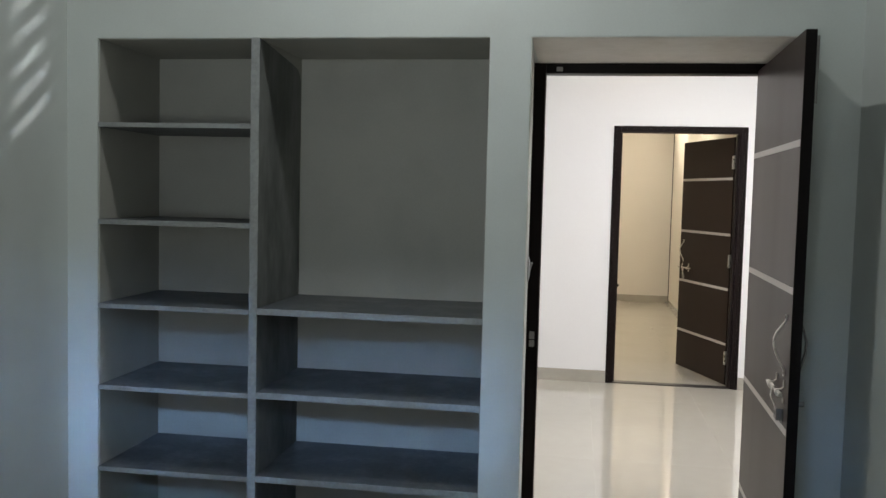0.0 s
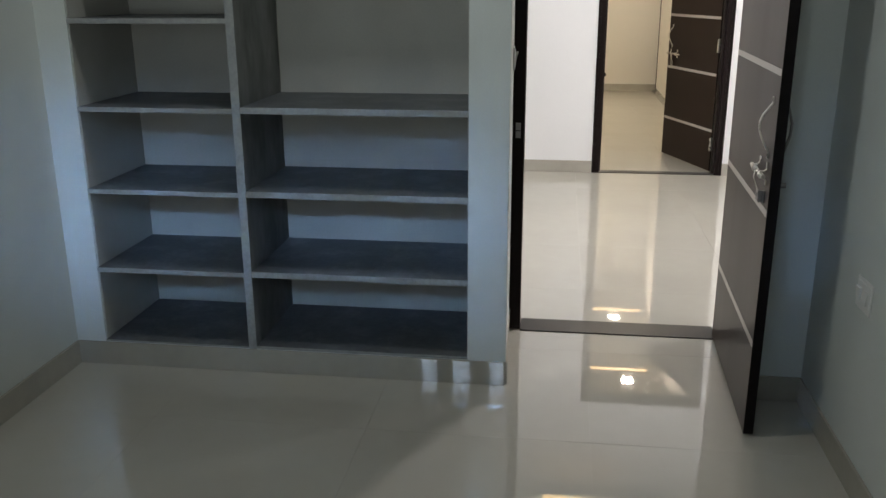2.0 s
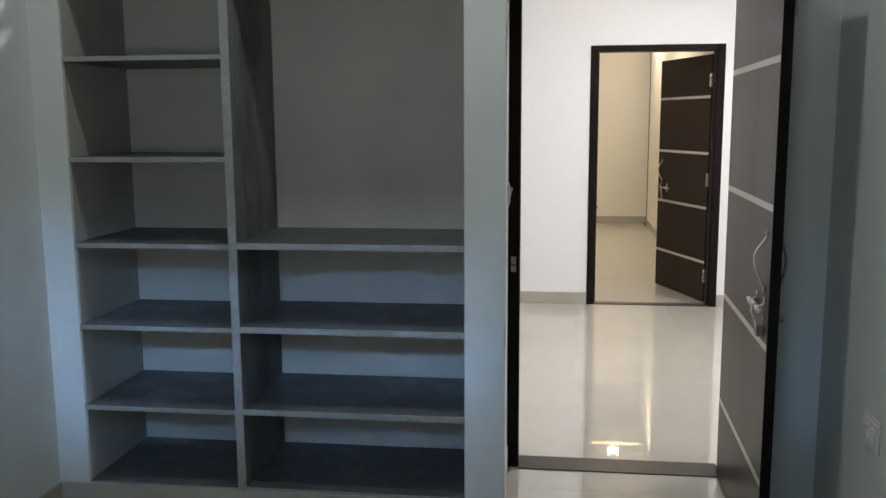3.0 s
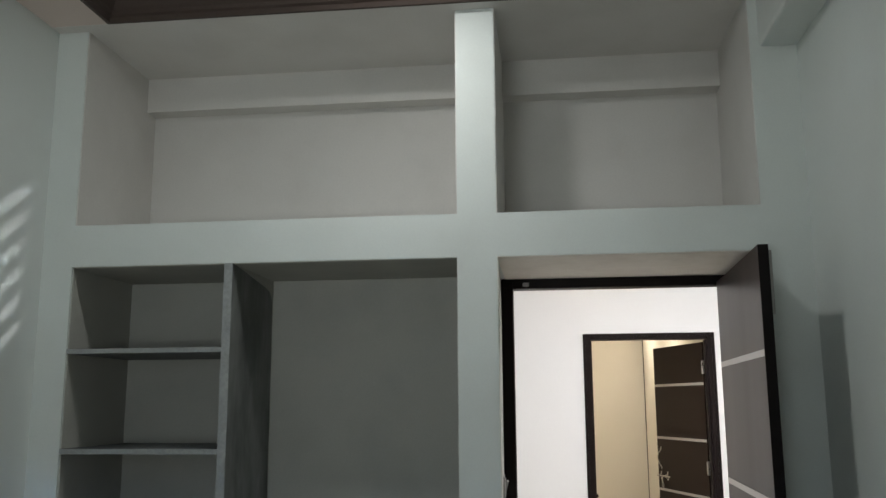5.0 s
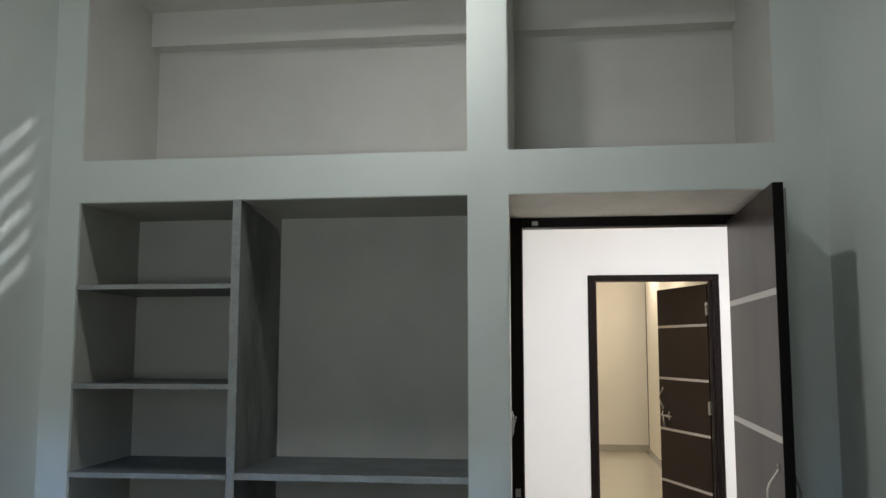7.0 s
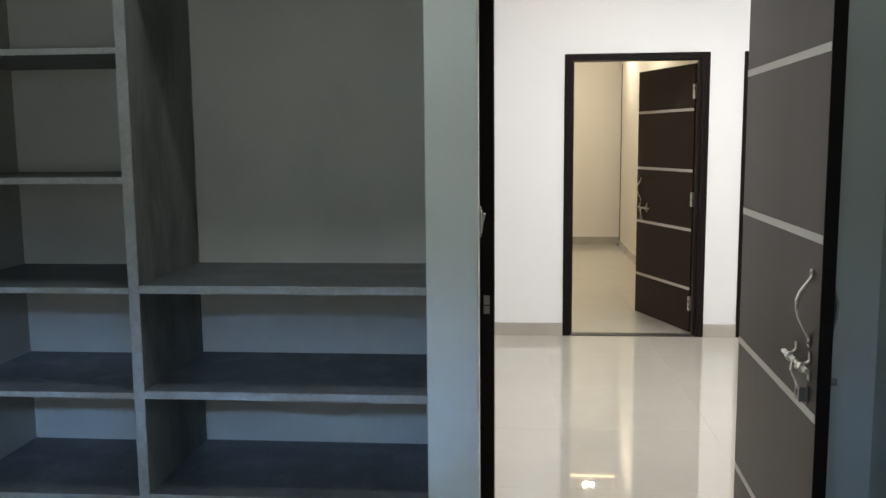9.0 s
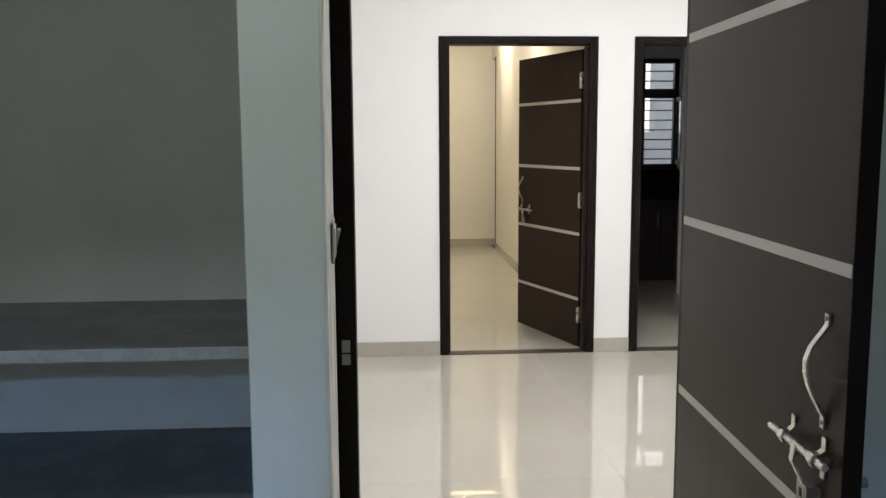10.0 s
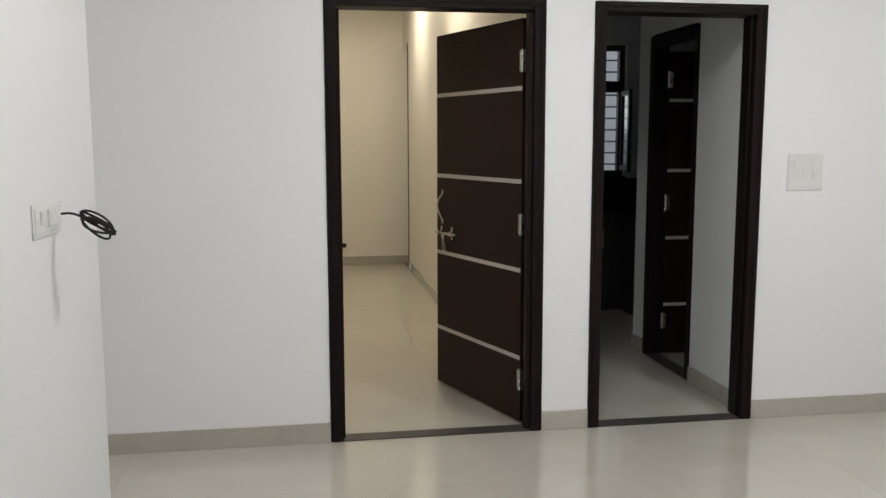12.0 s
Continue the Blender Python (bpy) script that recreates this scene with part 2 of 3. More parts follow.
structure("wall_west", [(L - 0.15, L, BACK - 0.23, HALL_S, 0, 3.4)], PAINT_BED, "pale grey-green painted bedroom wall")
structure("wall_east", [(R, R + 0.15, BACK - 0.23, HALL_S, 0, 3.4)], PAINT_BED, "pale grey-green painted bedroom wall beside the open door")
beam = box(bmesh.new(), 0.845, R + 0.05, BACK - 0.05, FRONT + 0.05, 2.89, CEIL + 0.05, 0.012)
tagged(new("beam_east", mesh("beam_east", beam, PAINT_BED)), "painted ceiling beam along the bedroom wall", "beam", kind="structure")
structure("wall_south", [(L, WIN_X0, BACK - 0.23, BACK, 0, 3.4), (WIN_X1, R, BACK - 0.23, BACK, 0, 3.4), (WIN_X0, WIN_X1, BACK - 0.23, BACK, 0, WIN_Z0), (WIN_X0, WIN_X1, BACK - 0.23, BACK, WIN_Z1, 3.4)], PAINT_BED, "painted bedroom wall with the window opening")
SOFFIT = 3.108
# the wall between bedroom and hall, deep enough for the wardrobe
structure("wall_north", [
    (L, N0, FRONT, NICHE, 0, SLAB0), (N0, N1, FRONT, NICHE, 0, 0.10),
    (L, R, FRONT, LOFT, SLAB0, SLAB1), (N1, D0, FRONT, LOFT, SLAB1, SOFFIT), (L, N0, FRONT, LOFT, SLAB1, SOFFIT), (D1, R, FRONT, LOFT, SLAB1, SOFFIT),
    (D1, R, FRONT, HALL_S - 0.02, 0, SLAB0)], PAINT_BED, "painted wardrobe wall with open shelves, loft and doorway")
pier = bmesh.new()
plan = [(N1, FRONT), (D0, FRONT), (DB - 0.004, FY0), (DB - 0.004, HALL_S - 0.02), (N1, HALL_S - 0.02)]
low, high = [pier.verts.new((x, y, 0)) for x, y in plan], [pier.verts.new((x, y, SLAB0)) for x, y in plan]
pier.faces.new(low[::-1]), pier.faces.new(high)
for i in range(5):
    pier.faces.new((low[i], low[(i + 1) % 5], high[(i + 1) % 5], high[i]))
tagged(new("wall_pier", mesh("wall_pier", pier, PAINT_BED)), "painted pier between the shelves and the doorway", "wall", kind="structure")
structure("niche_back", [(L, N1, NICHE, HALL_S - 0.02, 0, SLAB0)], PAINT_NICHE, "painted back of the wardrobe niche, darker than the room walls")
structure("loft_back", [(L, R, LOFT, HALL_S - 0.02, SLAB0, 3.4)], PAINT_LOFT, "painted back of the overhead loft")
structure("loft_beam", [(N0, N1, 3.51, LOFT, 2.945, SOFFIT), (D0, D1, 3.51, LOFT, 2.945, SOFFIT)], PAINT_LOFT, "painted beam along the top of the loft", "beam")
structure("loft_top", [(L, R, 2.905, LOFT, SOFFIT, 3.4)], PAINT_LOFT, "painted soffit above the loft")
# added linings, darker than the wall paint, tone down lamp light on the sides
for piece, extent in zip("abcd", [(N0, N0 + 0.004, FRONT + 0.006, LOFT, SLAB1, SOFFIT), (N1 - 0.004, N1, FRONT + 0.006, LOFT, SLAB1, SOFFIT), (D0, D0 + 0.004, FRONT + 0.006, LOFT, SLAB1, SOFFIT), (D1 - 0.004, D1, FRONT + 0.006, LOFT, SLAB1, SOFFIT)]):
    structure("loft_lining_" + piece, [extent], PAINT_LOFT, "thin lining of the loft side, toned to offset lamp light")
structure("hall_wall_south", [(-0.49, DB - 0.004, HALL_S - 0.02, HALL_S + 0.02, 0, 3.4), (D1, 4.6, HALL_S - 0.02, HALL_S + 0.02, 0, 3.4), (DB - 0.004, D1, HALL_S - 0.02, HALL_S + 0.02, SLAB0, 3.4)], PAINT_HALL, "white painted hall wall around the bedroom door")
structure("doorway_soffit", [(D0, D1, FRONT + 0.004, FY0, SLAB0 - 0.004, SLAB0)], SOFFIT_PLASTER, "unpainted troweled plaster soffit of the doorway", "plaster")
reveal = structure("doorway_reveal", [(0, 0.004, 0.003, 0.597, 0.10, SLAB0 - 0.004)], PLASTER, "unpainted smeared plaster reveal of the doorway", "plaster")
SLANT = math.degrees(math.atan2(D0 - DB + 0.004, FY0 - FRONT))
reveal.matrix_world = pose(D0, FRONT, 0, 0, 0, SLANT)
structure("hall_wall_west", [(-0.64, -0.49, HALL_S - 0.02, 6.07, 0, 3.4)], PAINT_HALL, "white painted hall wall ending in a corner")
structure("hall_wall_end", [(-3.2, -0.64, 4.4, 4.55, 0, 3.4), (-3.35, -3.2, 4.4, FAR, 0, 3.4)], PAINT_HALL, "white painted wall closing the hall")
structure("hall_wall_east", [(4.6, 4.75, HALL_S, FAR, 0, 3.4)], PAINT_HALL, "white painted wall closing the hall")
F0, F1, K0, K1 = 0.315, 1.384, 1.630, 2.535
DOOR_H = 2.15
structure("hall_wall_north", [(-3.35, F0, FAR, FAR + 0.06, 0, 3.4), (F1, K0, FAR, FAR + 0.06, 0, 3.4), (K1, 4.75, FAR, FAR + 0.06, 0, 3.4), (F0, F1, FAR, FAR + 0.06, DOOR_H, 3.4), (K0, K1, FAR, FAR + 0.06, DOOR_H, 3.4)], PAINT_HALL, "white painted hall wall with two dark doorways")
structure("rear_wall_south", [(-1.6, F0, FAR + 0.06, FAR + 0.12, 0, 3.4), (F1, 1.5, FAR + 0.06, FAR + 0.12, 0, 3.4), (F0, F1, FAR + 0.06, FAR + 0.12, DOOR_H, 3.4)], PAINT_REAR, "cream painted inner face of the hall wall")
structure("kitchen_wall_south", [(1.5, K0, FAR + 0.06, FAR + 0.12, 0, 3.4), (K1, 2.7, FAR + 0.06, FAR + 0.12, 0, 3.4), (K0, K1, FAR + 0.06, FAR + 0.12, DOOR_H, 3.4)], PAINT_KITCHEN, "pale painted inner face of the hall wall")
# rear passage
structure("rear_wall_east", [(1.39, 1.5, FAR + 0.12, 12.72, 0, 3.4), (1.39, 1.5, 12.72, 13.2, 2.53, 3.4)], PAINT_REAR, "cream painted passage wall with a door opening at its end")
structure("rear_wall_north", [(-1.6, 2.3, 13.2, 13.35, 0, 3.4)], PAINT_REAR, "cream painted far wall of the passage")
structure("rear_wall_west", [(-1.75, -1.6, FAR + 0.06, 13.35, 0, 3.4)], PAINT_REAR, "cream painted passage wall")
structure("rear_recess", [(2.3, 2.45, 12.6, 13.35, 0, 3.4), (1.5, 2.3, 12.6, 12.72, 0, 3.4)], PAINT_REAR, "shaded wall of the recess off the passage")
# kitchen passage and kitchen
KFAR = 10.62
KW0, KW1, KWZ0, KWZ1 = 2.30, 3.13, 1.14, 2.32
structure("kitchen_wall_west", [(1.5, 1.56, FAR + 0.12, KFAR, 0, 3.4)], PAINT_KITCHEN, "pale painted kitchen wall")
structure("kitchen_wall_east", [(KX, KX + 0.10, FAR + 0.12, 7.87, 0, 3.4), (KX, KX + 0.10, 8.60, 8.79, 0, 3.4), (KX, KX + 0.10, 7.87, 8.60, DOOR_H + 0.01, 3.4)], PAINT_KITCHEN, "pale painted wall with a side door opening")
structure("side_room", [(KX + 0.10, 4.3, 8.73, 8.79, 0, 3.4), (4.3, 4.45, FAR + 0.06, KFAR, 0, 3.4)], PAINT_KITCHEN, "pale painted walls of the side room")
structure("kitchen_wall_north", [(1.5, KW0, KFAR, KFAR + 0.2, 0, 3.4), (KW1, 4.45, KFAR, KFAR + 0.2, 0, 3.4), (KW0, KW1, KFAR, KFAR + 0.2, 0, KWZ0), (KW0, KW1, KFAR, KFAR + 0.2, KWZ1, 3.4)], PAINT_KITCHEN, "pale painted kitchen wall with a barred window")
# ceilings
structure("ceiling_bedroom", [(L, R, BACK, 2.905, CEIL, 3.4)], CEILING, "pale painted false ceiling of the bedroom", "ceiling")
structure("ceiling_hall", [(-3.2, 4.6, HALL_S + 0.02, FAR, HCEIL, 3.4)], CEILING, "white painted hall ceiling", "ceiling")
structure("ceiling_rear", [(-1.6, 2.3, FAR + 0.12, 13.2, RCEIL, 3.4)], PAINT_REAR, "cream painted passage ceiling", "ceiling")
structure("ceiling_kitchen", [(1.56, 4.3, FAR + 0.12, KFAR, 2.95, 3.4)], PAINT_KITCHEN, "pale painted kitchen ceiling", "ceiling")
structure("roof_slab", [(L - 0.3, R + 0.3, BACK - 0.4, HALL_S, 3.4, 3.55), (-3.5, 4.9, HALL_S, FAR + 0.06, 3.4, 3.55), (-1.9, 4.6, FAR + 0.06, KFAR + 0.3, 3.4, 3.55), (-1.9, 2.6, KFAR + 0.3, 13.5, 3.4, 3.55)], FACADE, "concrete roof slab over the flat", "roof")

# floor bed and skirting
floor = structure("floor", [(L - 0.15, R + 0.15, BACK - 0.2, HALL_S - 0.02, -0.2, -0.002), (-3.35, 4.75, HALL_S - 0.02, FAR + 0.06, -0.2, -0.002), (-1.75, 2.45, FAR + 0.06, 13.35, -0.2, -0.002), (2.45, 4.45, FAR + 0.06, KFAR + 0.2, -0.2, -0.002)], GROUT, "glossy cream vitrified tile floor with thin joints", "floor")


def skirting(name, x0, x1, y0, y1, label="beige tile skirting along the wall"):
    bm = box(bmesh.new(), x0, x1, y0, y1, 0, 0.10, 0.002)
    return tagged(new(name, mesh(name, bm, SKIRT)), label, "skirting", kind="structure")


T = 0.010
skirting("baseboard_north", L, D0, FRONT - T, FRONT, "beige tile skirting below the open shelves")
skirting("baseboard_pier", D1 + 0.01, R, FRONT - T, FRONT)
skirting("baseboard_reveal", 0, T, 0.003, 0.597, "beige tile skirting in the doorway reveal").matrix_world = pose(D0, FRONT, 0, 0, 0, SLANT)
skirting("baseboard_west", L, L + T, BACK, FRONT - T)
skirting("baseboard_east", R - T, R, BACK, FRONT - T)
skirting("baseboard_south", L + T, R - T, BACK, BACK + T)
for i, (a, b) in enumerate([(-3.2, F0), (F1, K0), (K1, 4.6)]):
    skirting("baseboard_hall_" + "abc"[i], a, b, FAR - T, FAR)
skirting("baseboard_hall_west", -0.49, -0.49 + T, HALL_S + 0.02, 6.07)
skirting("baseboard_rear_east", 1.39 - T, 1.39, FAR + 0.12, 12.72)
skirting("baseboard_rear_north", -1.6, 2.3, 13.2 - T, 13.2)
skirting("baseboard_kitchen", KX - T, KX, FAR + 0.12, 7.87)
skirting("baseboard_kitchen_post", KX - T, KX + 0.13, 8.60, 8.80)

# brown moulded cornice, stepping round the corner blocks of the false ceiling
def cornice():
    path = [(L + 0.004, BACK + 0.004), (L + 0.004, 2.65), (-1.713, 2.65), (-1.713, 2.905), (0.58, 2.905), (0.58, 2.65), (0.841, 2.65), (0.841, BACK + 0.004)]
    profile = [(0.0, 3.108), (0.014, 3.108), (0.016, 3.128), (0.030, 3.134), (0.032, 3.148), (0.042, 3.158), (0.056, 3.184), (0.072, 3.196), (0.075, 3.2195), (0.0, 3.2195)]
    bm = bmesh.new()
    rings = []
    n = len(path)
    for i in range(n):
        a, b, c = Vector(path[i - 1]), Vector(path[i]), Vector(path[(i + 1) % n])
        normals = [Vector((d.y, -d.x)) for d in ((b - a).normalized(), (c - b).normalized())]
        shift = normals[0] + normals[1]
        rings.append([bm.verts.new((b.x + shift.x * o, b.y + shift.y * o, z)) for o, z in profile])
    for i in range(n):
        r, s = rings[i], rings[(i + 1) % n]
        for k in range(len(profile) - 1):
            bm.faces.new((r[k], r[k + 1], s[k + 1], s[k]))
    return tagged(new("cornice", mesh("cornice", bm, BROWN)), "dark brown moulded plaster cornice round the ceiling", "cornice", kind="structure")


cornice()
structure("ceiling_corner_west", [(L, -1.713, 2.65, 2.905, 3.110, CEIL)], CORNER, "pinkish dropped ceiling corner beside the brown cornice", "ceiling")
structure("ceiling_corner_east", [(0.58, 0.845, 2.65, 2.905, 3.110, CEIL)], CORNER, "pinkish dropped ceiling corner beside the brown cornice", "ceiling")


# ---- doors ----
STRIPS = (1.735, 1.268, 0.812, 0.352)


def frame_parts(door, x0, x1, y0, y1, height, face=0.055, rebate=0.0, beads=True):
    """Two jambs and a head round an opening, in the wall from y0 to y1; moulded on the front edge."""
    ox, oy = door.matrix_world.translation.x, door.matrix_world.translation.y
    for a, b in ((x0, x0 + face), (x1 - face - rebate, x1)):
        bm = box(bmesh.new(), a - ox, b - ox, y0 - oy, y1 - oy, 0.0, height, 0.005)
        part("jamb", bm, FRAME, door)
    part("head", box(bmesh.new(), x0 + face - ox, x1 - face - rebate - ox, y0 - oy, y1 - oy, height - face * 0.85, height, 0.004), FRAME, door)
    if not beads:
        return
    # raised bead round the face
    for a, b in ((x0 + face * 0.30, x0 + face * 0.42), (x1 - face * 0.42, x1 - face * 0.30)):
        part("bead", box(bmesh.new(), a - ox, b - ox, y0 - oy - 0.005, y0 - oy + 0.002, 0.0, height - face * 0.3, 0.002), FRAME, door)
    part("bead", box(bmesh.new(), x0 + face * 0.42 - ox, x1 - face * 0.42 - ox, y0 - oy - 0.005, y0 - oy + 0.002, height - face * 0.42, height - face * 0.30, 0.002), FRAME, door)


def threshold(door, x0, x1, y0, y1):
    ox, oy = door.matrix_world.translation.x, door.matrix_world.translation.y
    part("threshold", box(bmesh.new(), x0 - ox, x1 - ox, y0 - oy, y1 - oy, 0.0, 0.006, 0.002), THRESH, door, "dark polished stone threshold")


def leaf_parts(door, hinge, turn, width, height, side, thick=0.036, hardware=True, hinges=True):
    """An open leaf with pale inlaid strips. side: the face, in its own y, that carries handle and bolt."""
    ox, oy = door.matrix_world.translation.x, door.matrix_world.translation.y
    s = side
    y0, y1 = (0, thick) if s < 0 else (-thick, 0)
    bm = box(bmesh.new(), 0, width, y0, y1, 0.012, height, 0.0015)
    for f in bm.faces:
        f.material_index = 1 if abs(f.normal.y) < 0.6 else 0
    leaf = part("leaf", bm, [LAMINATE, LIP], door, "dark brown laminated flush door leaf")
    leaf.matrix_basis = pose(hinge[0] - ox, hinge[1] - oy, 0, 0, 0, turn)
    for z in STRIPS:
        part("strip", box(bmesh.new(), 0.004, width - 0.004, y0 - 0.0012, y1 + 0.0012, z - 0.011, z + 0.011), STRIP, leaf, "pale inlaid horizontal strip")
    for z in (1.87, 1.05, 0.24) if hinges else ():
        bm = box(bmesh.new(), -0.003, 0.001, y0, y1, z - 0.055, z + 0.055)
        rod(bm, (-0.006, s * 0.008, z - 0.055), (-0.006, s * 0.008, z + 0.055), 0.008, 10)
        box(bm, 0.0, 0.026, min(0, s * 0.002), max(0, s * 0.002), z - 0.05, z + 0.05)
        part("hinge", bm, STEEL, leaf, "steel butt hinge")
    if hardware:
        x = width - 0.072
        # bowed flat pull handle with two screwed feet
        path = [(x, s * 0.003, 1.186), (x, s * 0.003, 1.166), (x, s * 0.014, 1.150), (x, s * 0.030, 1.128), (x, s * 0.038, 1.105), (x, s * 0.038, 1.085), (x, s * 0.031, 1.060), (x, s * 0.020, 1.036), (x, s * 0.008, 1.014), (x, s * 0.003, 1.006), (x, s * 0.003, 0.985)]
        handle = part("handle", sweep(bmesh.new(), path, 0.014, 0.0045, (1, 0, 0)), STEEL, leaf, "bowed steel pull handle")
        bm = bmesh.new()
        for z in (1.177, 0.995):
            rod(bm, (x, s * 0.004, z), (x, s * 0.008, z), 0.004, 8)
        part("screw", bm, STEEL_DARK, leaf)
        # sliding bolt in two keepers, with a hasp and staple plate
        bolt_end = width + 0.010
        zb, yb = 0.932, s * 0.019
        part("bolt", rod(bmesh.new(), (bolt_end - 0.258, yb, zb), (bolt_end - 0.032, yb, zb), 0.0068, 14), STEEL, leaf, "round steel sliding bolt")
        for xb in (bolt_end - 0.195, bolt_end - 0.072):
            arc = [(xb, s * 0.003, zb + 0.040), (xb, s * 0.003, zb + 0.018), (xb, s * 0.012, zb + 0.011), (xb, s * 0.024, zb + 0.011), (xb, s * 0.030, zb), (xb, s * 0.024, zb - 0.011), (xb, s * 0.012, zb - 0.011), (xb, s * 0.003, zb - 0.018), (xb, s * 0.003, zb - 0.034)]
            part("keeper", sweep(bmesh.new(), arc, 0.015, 0.003, (1, 0, 0)), STEEL, leaf)
        hasp = [(bolt_end - 0.138, s * 0.026, zb + 0.004), (bolt_end - 0.138, s * 0.030, zb - 0.025), (bolt_end - 0.118, s * 0.022, zb - 0.050), (bolt_end - 0.122, s * 0.010, zb - 0.075), (bolt_end - 0.118, s * 0.010, zb - 0.105)]
        part("hasp", sweep(bmesh.new(), hasp, 0.015, 0.003, (1, 0, 0)), STEEL, leaf, "hanging steel hasp")
        # raised staple plate with a square eye, folded back to the leaf at one side
        bm = bmesh.new()
        ya, yc = min(s * 0.015, s * 0.018), max(s * 0.015, s * 0.018)
        for x0, x1, z0, z1 in ((-0.138, -0.127, -0.098, -0.060), (-0.111, -0.100, -0.098, -0.060), (-0.127, -0.111, -0.098, -0.088), (-0.127, -0.111, -0.070, -0.060)):
            box(bm, bolt_end + x0, bolt_end + x1, ya, yc, zb + z0, zb + z1)
        box(bm, bolt_end - 0.100, bolt_end - 0.097, min(0, s * 0.018), max(0, s * 0.018), zb - 0.098, zb - 0.060)
        box(bm, bolt_end - 0.097, bolt_end - 0.080, min(0, s * 0.003), max(0, s * 0.003), zb - 0.100, zb - 0.058)
        part("staple_plate", bm, STEEL_DARK, leaf, "dull steel staple plate")
    return leaf


d1 = thing("door_1", (DB, FY0, 0), "open dark brown flush door of the bedroom in its dark frame", "door", kind="structure")
frame_parts(d1, DB, 0.822, FY0, FY1, 2.118, 0.052, 0.0, beads=False)
threshold(d1, DB + 0.052, 0.770, FY0 - 0.02, FY1 + 0.05)
leaf1 = leaf_parts(d1, (0.750, FY0 - 0.002), -92.2, 0.906, 2.085, -1, 0.034, hinges=False)
bm = bmesh.new()
for z0, z1 in ((0.895, 0.923), (0.928, 0.961)):
    box(bm, 0.014, 0.036, -0.004, 0.0, z0, z1)
part("strike_plate", bm, STEEL_DARK, d1, "small steel strike plate on the jamb")
part("head_catch", box(bmesh.new(), 0.095, 0.122, -0.006, 0.0, 2.082, 2.100, 0.002), STEEL_DARK, d1, "small metal catch on the head")
# back pull handle and top bolt on the far face of the leaf
back_pull = [(0.834, 0.037, 1.170), (0.834, 0.048, 1.150), (0.834, 0.062, 1.10), (0.834, 0.060, 1.06), (0.834, 0.046, 1.01), (0.834, 0.037, 0.985)]
part("handle", sweep(bmesh.new(), back_pull, 0.017, 0.005, (1, 0, 0)), STEEL_DARK, leaf1, "steel pull handle")
part("bolt", rod(bmesh.new(), (0.870, 0.042, 1.86), (0.870, 0.042, 2.07), 0.008, 10), STEEL_DARK, leaf1, "upright steel tower bolt")
part("bolt_knob", rod(bmesh.new(), (0.880, 0.038, 0.905), (0.880, 0.054, 0.905), 0.009, 10), STEEL_DARK, leaf1)

d2 = thing("door_2", (F0, FAR, 0), "open dark brown flush door with pale strips in its frame", "door", kind="structure")
frame_parts(d2, F0, F1, FAR - 0.012, FAR + 0.132, DOOR_H, 0.060)
threshold(d2, F0 + 0.06, F1 - 0.06, FAR - 0.006, FAR + 0.09)
leaf_parts(d2, (1.300, FAR + 0.115), 109.5, 0.905, 2.078, 1)
part("stop", box(bmesh.new(), F1 - 0.082 - F0, F1 - 0.060 - F0, 0.0, 0.07, 0.014, DOOR_H - 0.06, 0.003), FRAME, d2)
part("stop", box(bmesh.new(), 0.060, 0.072, 0.0, 0.07, 0.014, DOOR_H - 0.06, 0.003), FRAME, d2)

d3 = thing("door_3", (K0, FAR, 0), "dark brown kitchen door frame with no leaf in view", "door", kind="structure")
frame_parts(d3, K0, K1, FAR - 0.012, FAR + 0.132, DOOR_H, 0.060)
threshold(d3, K0 + 0.06, K1 - 0.06, FAR - 0.006, FAR + 0.09)
part("stop", box(bmesh.new(), K1 - 0.074 - K0, K1 - 0.060 - K0, 0.02, 0.08, 0.014, DOOR_H - 0.06, 0.003), FRAME, d3)

d4 = thing("door_4", (KX, 7.87, 0), "black-brown side door standing open into a dark room", "door", kind="structure")
for a, b in ((0.0, 0.06), (0.67, 0.73)):
    part("jamb", box(bmesh.new(), -0.006, 0.104, a, b, 0, DOOR_H, 0.004), FRAME, d4)
part("head", box(bmesh.new(), -0.006, 0.104, 0.06, 0.67, DOOR_H - 0.06, DOOR_H + 0.01, 0.004), FRAME, d4)
part("threshold", box(bmesh.new(), -0.004, 0.09, 0.06, 0.67, 0, 0.014, 0.003), THRESH, d4, "dark polished stone threshold")
leaf_parts(d4, (KX + 0.108, 8.535), 0.0, 0.66, 2.055, -1, hardware=False)

d5 = thing("door_5", (1.39, 12.72, 0), "dark edge of a door frame at the passage end", "door", kind="structure")
part("jamb", box(bmesh.new(), -0.006, 0.066, 0.0, 0.05, 0, 2.53, 0.004), FRAME, d5)
part("threshold", box(bmesh.new(), 0.0, 0.066, 0.05, 0.54, 0, 0.014, 0.003), THRESH, d5)

# ---- wardrobe shelving ----
DIV0, DIV1 = -1.203, -1.169
wardrobe = thing("wardrobe_shelving", ((N0 + N1) / 2, FRONT, 0.10), "open built-in wardrobe of rough grey stone shelves", "shelving")
WX, WY, WZ = wardrobe.matrix_world.translation


